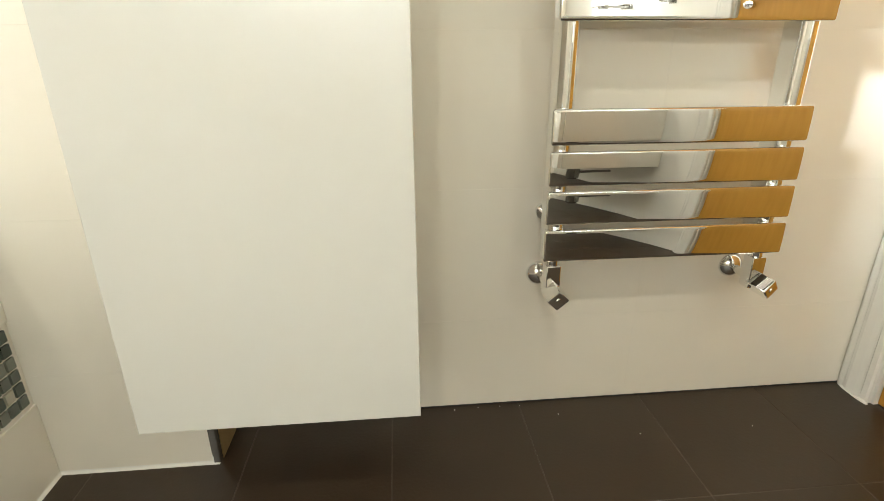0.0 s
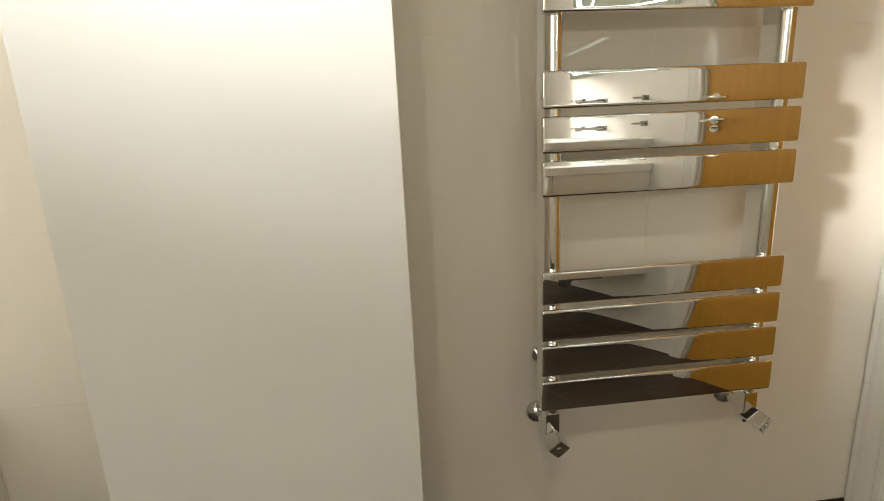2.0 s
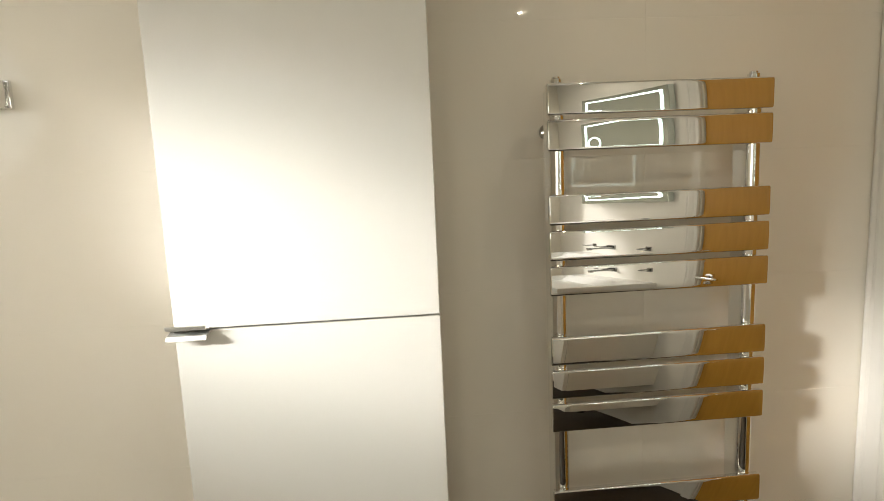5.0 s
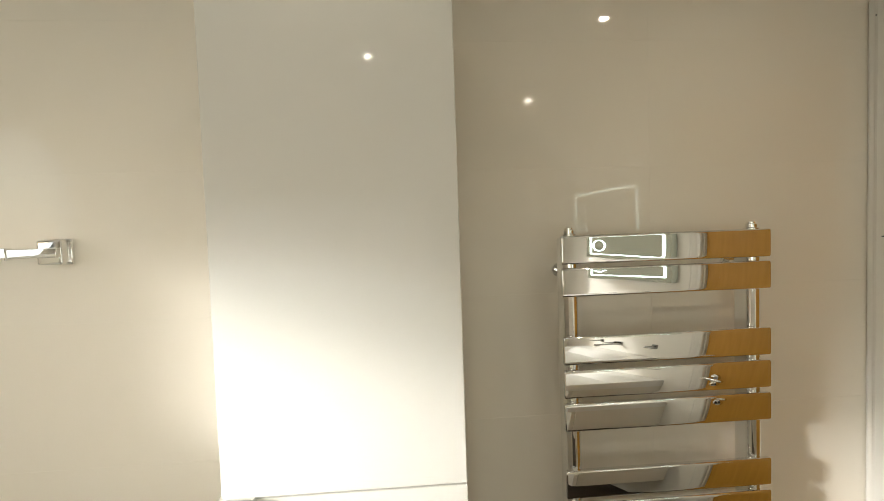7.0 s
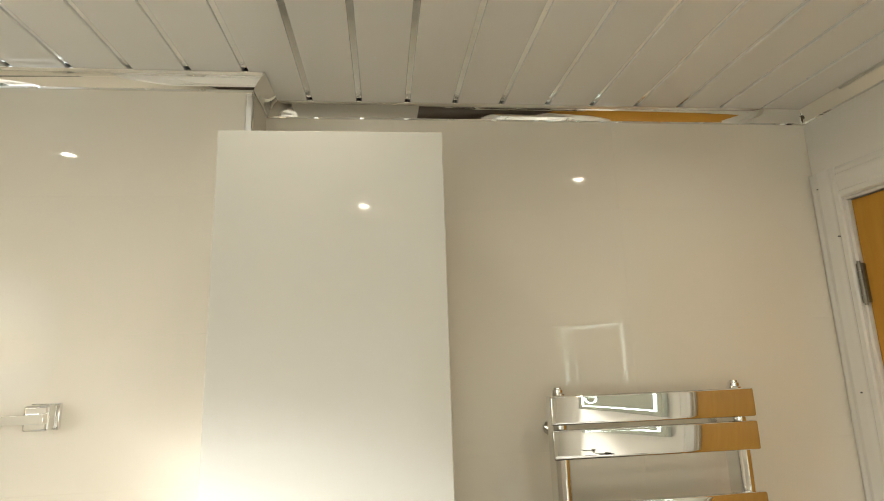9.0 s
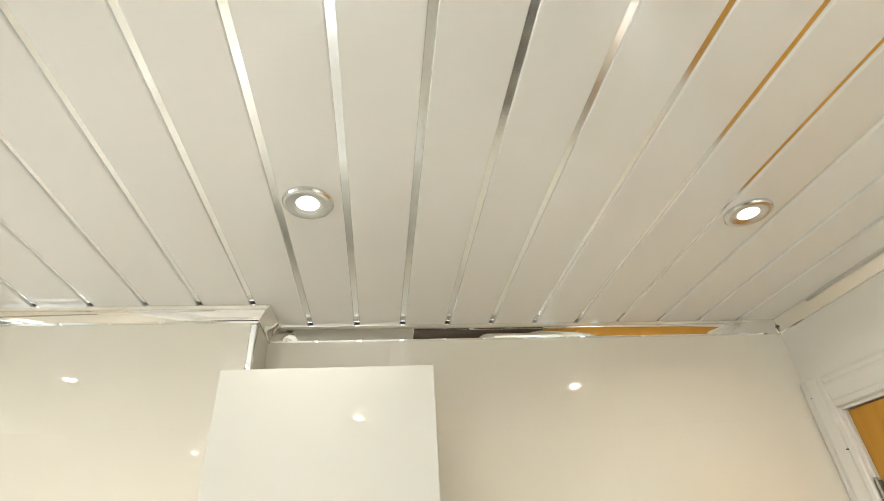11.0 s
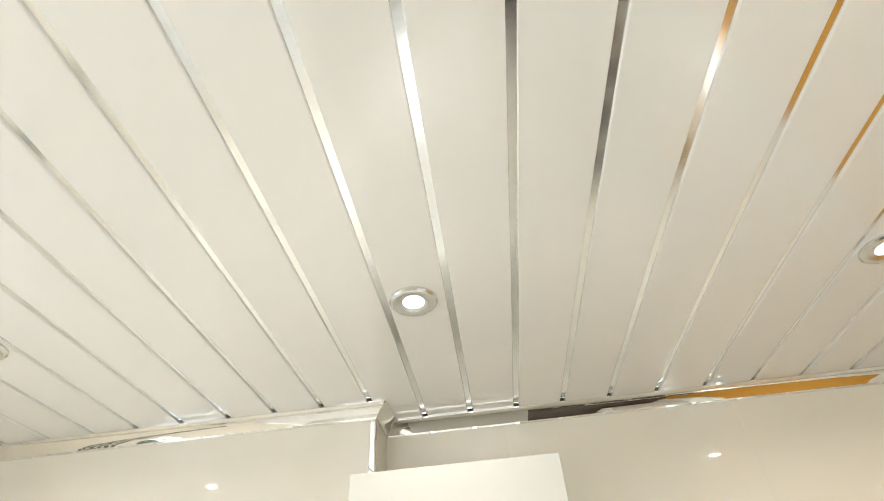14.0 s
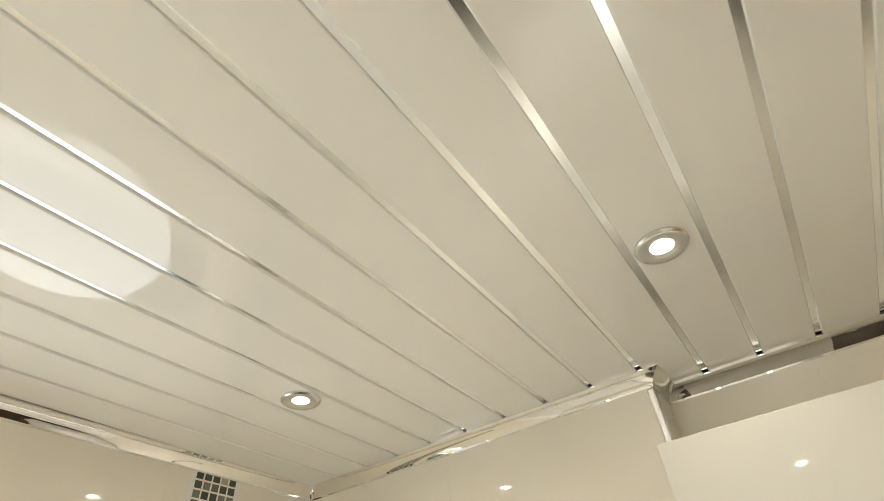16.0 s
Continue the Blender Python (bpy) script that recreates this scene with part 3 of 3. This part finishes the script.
for nm, yy, zz, lab in (("tumbler_holder", -2.06, 0.99, "small square chrome tumbler holder on the wall"), ):
    hold = empty(nm, (XE, yy, zz), lab, "holder")
    bm = bmesh.new()
    box(bm, (-0.008, -0.025, -0.025), (-0.0005, 0.025, 0.025), 0.002)
    part("wall_plate", bm, M_TAP, hold)
    bm = bmesh.new()
    box(bm, (-0.05, -0.01, -0.01), (-0.0075, 0.01, 0.01), 0.002)
    box(bm, (-0.058, -0.07, -0.006), (-0.049, 0.01, 0.006), 0.002)
    part("arm", bm, M_TAP, hold)

mug = empty("soap_holder", (XE, -1.38, 1.0), "small square chrome soap holder on the wall", "holder")
bm = bmesh.new()
box(bm, (-0.008, -0.025, -0.025), (0, 0.025, 0.025), 0.002)
box(bm, (-0.05, -0.01, -0.01), (-0.008, 0.01, 0.01), 0.002)
box(bm, (-0.058, -0.01, -0.006), (-0.046, 0.09, 0.006), 0.002)
part("bracket", bm, M_TAP, mug)

mir = empty("lit_mirror", (XE, -1.77, 1.36), "wide wall mirror with a glowing border and a round magnifier", "mirror")
at = mir.matrix_world.translation
MY0, MY1, MZ0, MZ1 = -2.2, -1.17, 1.30, 1.83
bm = bmesh.new()
box(bm, (XE - 0.03, MY0, MZ0), (XE - 0.001, MY1, MZ1), 0.002)
part("mirror_glass", local(bm, at), M_MIRROR, mir)
LY0, LY1, LZ0, LZ1, LW = -2.13, -1.222, 1.35, 1.79, 0.014
for lo, hi in [((LY0, LZ0), (LY1, LZ0 + LW)), ((LY0, LZ1 - LW), (LY1, LZ1)),
               ((LY0, LZ0 + LW), (LY0 + LW, LZ1 - LW)), ((LY1 - LW, LZ0 + LW), (LY1, LZ1 - LW))]:
    bm = bmesh.new()
    box(bm, (XE - 0.034, lo[0], lo[1]), (XE - 0.0302, hi[0], hi[1]))
    part("light_strip", local(bm, at), M_LED, mir, "cool white light strip")
bm = bmesh.new()
lathe(bm, [(0.084, 0), (0.096, 0), (0.096, 0.003), (0.084, 0.003), (0.084, 0)], pose(XE - 0.0302, -1.995, 1.5, 0, -90), 40, cap=False)
part("light_ring", local(bm, at), M_LED, mir, "round light ring")


# downlights
def downlight():
    ob = empty("downlight", (0, 0, 0), "round recessed downlight with a chrome rim, switched on", "downlight", "ceiling downlights")
    bm = bmesh.new()
    lathe(bm, [(0.046, 0.0), (0.046, -0.004), (0.043, -0.0075), (0.039, -0.0085), (0.0245, -0.0055), (0.021, -0.004), (0.0205, 0.001)], None, 48)
    part("rim", bm, M_SATIN, ob)
    bm = bmesh.new()
    lathe(bm, [(0.0202, -0.0022), (0.012, -0.003), (0.0, -0.0032)], None, 32)
    part("lens", bm, M_BULB, ob, "glowing white lens")
    return ob


first = downlight()
first.matrix_world = pose(*DOWNLIGHTS[0][0], H)
for (x, y), power in DOWNLIGHTS[1:]:
    copy_thing(first, pose(x, y, H))

# ---- tiles ----
J = 0.0004


def tile_mesh(w, h, d=0.006, bevel=0.0012, material=None):
    bm = bmesh.new()
    box(bm, (0, 0, 0), (w, h, d), bevel, 1)
    return mesh_of("tile", bm, material or M_TILE)


CACHE = {}


def lay(parent, origin, ux, uy, x0, x1, z0, z1, xs, zs, material=None, name="tile", depth=0.006, base=(0, 0, 0)):
    """Lays tiles between the joints xs and zs, cut at the edges of the field."""
    ux, uy = Vector(ux), Vector(uy)
    un = ux.cross(uy)
    rot = Matrix((ux, uy, un)).transposed().to_4x4()
    for xa, xb in zip(xs, xs[1:]):
        for za, zb in zip(zs, zs[1:]):
            a, b = max(xa, x0) + J / 2, min(xb, x1) - J / 2
            c, d = max(za, z0) + J / 2, min(zb, z1) - J / 2
            if b - a < 0.008 or d - c < 0.008:
                continue
            key = (round(b - a, 4), round(d - c, 4), depth, material)
            if key not in CACHE:
                CACHE[key] = tile_mesh(b - a, d - c, depth, 0.0003, material)
            ob = new(name, CACHE[key])
            ob.parent = parent
            ob.matrix_basis = Matrix.Translation(Vector(origin) + ux * a + uy * c - Vector(base)) @ rot


ZJ = [0.232 + 0.302 * k for k in range(-1, 8)]
NX = [0.813 - 0.6 * k for k in range(4, -3, -1)]
D = 0.006
lay(wall_north, (0, D - 0.0, 0), (1, 0, 0), (0, 0, 1), XB, XE, 0.0035, H, NX, ZJ)
lay(wall_boxing, (0, YB + D, 0), (1, 0, 0), (0, 0, 1), XW, XB - 0.002, 0.0, H, [-1.313, -0.713, -0.113], ZJ)
lay(wall_boxing, (XB - D, 0, 0), (0, 1, 0), (0, 0, 1), YB, 0.0, 0.0, H, [-0.6, 0.2], ZJ)
for xa, xb, za, zb in [(XW, u0, 0, H), (u1, XE, 0, H), (u0, u1, 0, w0), (u0, u1, w1, H)]:
    lay(wall_south, (0, YS - D, 0), (-1, 0, 0), (0, 0, 1), -xb, -xa, za, zb, [-1.4 + 0.6 * k for k in range(7)], ZJ)
STRIP_Y = (-0.566, -0.41)


# west wall in fields round the window and the mosaic strip; u runs along +y, facing +x
for ya, yb, za, zb in [(YS, WIN[0], 0.0, H), (WIN[0], WIN[1], 0.0, WIN[2]), (WIN[0], WIN[1], WIN[3], H), (WIN[1], STRIP_Y[0], 0, H), (STRIP_Y[1], YB, 0, H)]:
    lay(wall_west, (XW - D, 0, 0), (0, 1, 0), (0, 0, 1), ya, yb, za, zb, [-3.0 + 0.6 * k for k in range(6)], ZJ)

FX = [0.242 + 0.304 * k for k in range(-6, 5)]
FY = [-0.315 - 0.304 * k for k in range(9, -1, -1)] + [0.2]
J = 0.0028
lay(floor, (0, 0, -D), (1, 0, 0), (0, 1, 0), XW, XE, YS, 0.0, FX, FY, M_FLOOR)

# mosaic: a strip up the west wall and a band along the bath panel
C = 0.0245
ZM = [0.56 + C * k for k in range(72)]
YM = [STRIP_Y[0] + 0.012 + 0.0263 * k for k in range(6)]
J = 0.005
lay(wall_west, (XW - D, 0, 0), (0, 1, 0), (0, 0, 1), YM[0], YM[-1], ZM[14], H - 0.03, YM, ZM, M_MOSAIC, name="mosaic_tile")
bm = bmesh.new()
box(bm, (XW - 0.0004, STRIP_Y[0], 0.56), (XW + 0.001, STRIP_Y[0] + 0.011, H - 0.03), 0.001)
box(bm, (XW - 0.0004, STRIP_Y[1] - 0.011, 0.56), (XW + 0.001, STRIP_Y[1], H - 0.03), 0.001)
structure("trim_mosaic", bm, M_ACRYLIC, "white edging beside the mosaic strip", "trim")
panel_band = bpy.data.objects["panel"]
lay(panel_band, (BATH_X - D, 0, 0), (0, 1, 0), (0, 0, 1), -1.2, YB - 0.012, 0.18, 0.345, [-0.146 - 0.0245 * k for k in range(42, -1, -1)], [0.18 + 0.027 * k for k in range(7)], M_MOSAIC, name="mosaic_tile", base=(XW, BATH_Y, 0))

# dark open joint between the wall tiles and the floor
bm = bmesh.new()
box(bm, (XB + 0.005, -0.0006, -0.0003), (XE - 0.001, 0.0002, 0.0032))
structure("trim_joint", bm, M_DARK, "dark open joint along the foot of the wall", "joint")
# lumpy sealant at the foot of the architrave
bm = bmesh.new()
rng = random.Random(8)
path = [(XE - 0.006, -0.006), (XE - 0.012, -0.012)] + [(XE - 0.0185 - 0.003 * math.sin(3 * q), -0.012 - 0.082 * q) for q in (0.1, 0.25, 0.4, 0.55, 0.7, 0.85, 1.0)]
rings = []
for x, y in path:
    r = rng.uniform(0.0018, 0.0038)
    rings.append([bm.verts.new((x - r * math.sin(q), y + 0.3 * r * rng.uniform(-1, 1), max(0.0005, 1.4 * r * math.cos(q)))) for q in (math.pi / 2 * i / 4 for i in range(5))] +
                 [bm.verts.new((x + 0.004, y, 0.0005)), bm.verts.new((x + 0.004, y, 1.4 * r))])
for a, b in zip(rings, rings[1:]):
    for i in range(7):
        bm.faces.new((a[i], a[(i + 1) % 7], b[(i + 1) % 7], b[i])).smooth = True
bm.faces.new(rings[0])
bm.faces.new(rings[-1][::-1])
structure("trim_caulk", bm, M_PAINT, "lumpy white sealant at the foot of the door frame", "sealant")
# plaster crumbs left on the floor by the wall
bm = bmesh.new()
rng = random.Random(5)
for x, y in ((0.631, -0.055), (0.793, -0.138), (0.447, -0.012), (0.548, -0.014), (1.057, -0.138), (0.5, -0.013), (0.39, -0.016)):
    r = rng.uniform(0.0009, 0.0017)
    bmesh.ops.create_icosphere(bm, subdivisions=1, radius=r, matrix=pose(x, y, r * 0.6, rng.uniform(0, 90), 0, rng.uniform(0, 90)) @ Matrix.Diagonal((1, rng.uniform(0.6, 1.6), 0.7, 1)))
tagged(part("plaster_crumbs", bm, M_PAINT), "tiny white plaster crumbs on the dark floor", "debris", kind="stuff")
# silicone bead where the bath panel and the wall meet the floor
bm = bmesh.new()
bead = [(0, 0), (0.0055, 0), (0.0035, 0.0012), (0.0016, 0.0028), (0.0005, 0.005), (0, 0.0065)]
sweep(bm, bead, ((BATH_X, BATH_Y, 0), (BATH_X, YB, 0), (1, 0, 0)))
sweep(bm, bead, ((BATH_X, YB, 0), (XB, YB, 0), (0, -1, 0)))
structure("trim_sealant", bm, M_PAINT, "white silicone bead along the floor", "sealant")
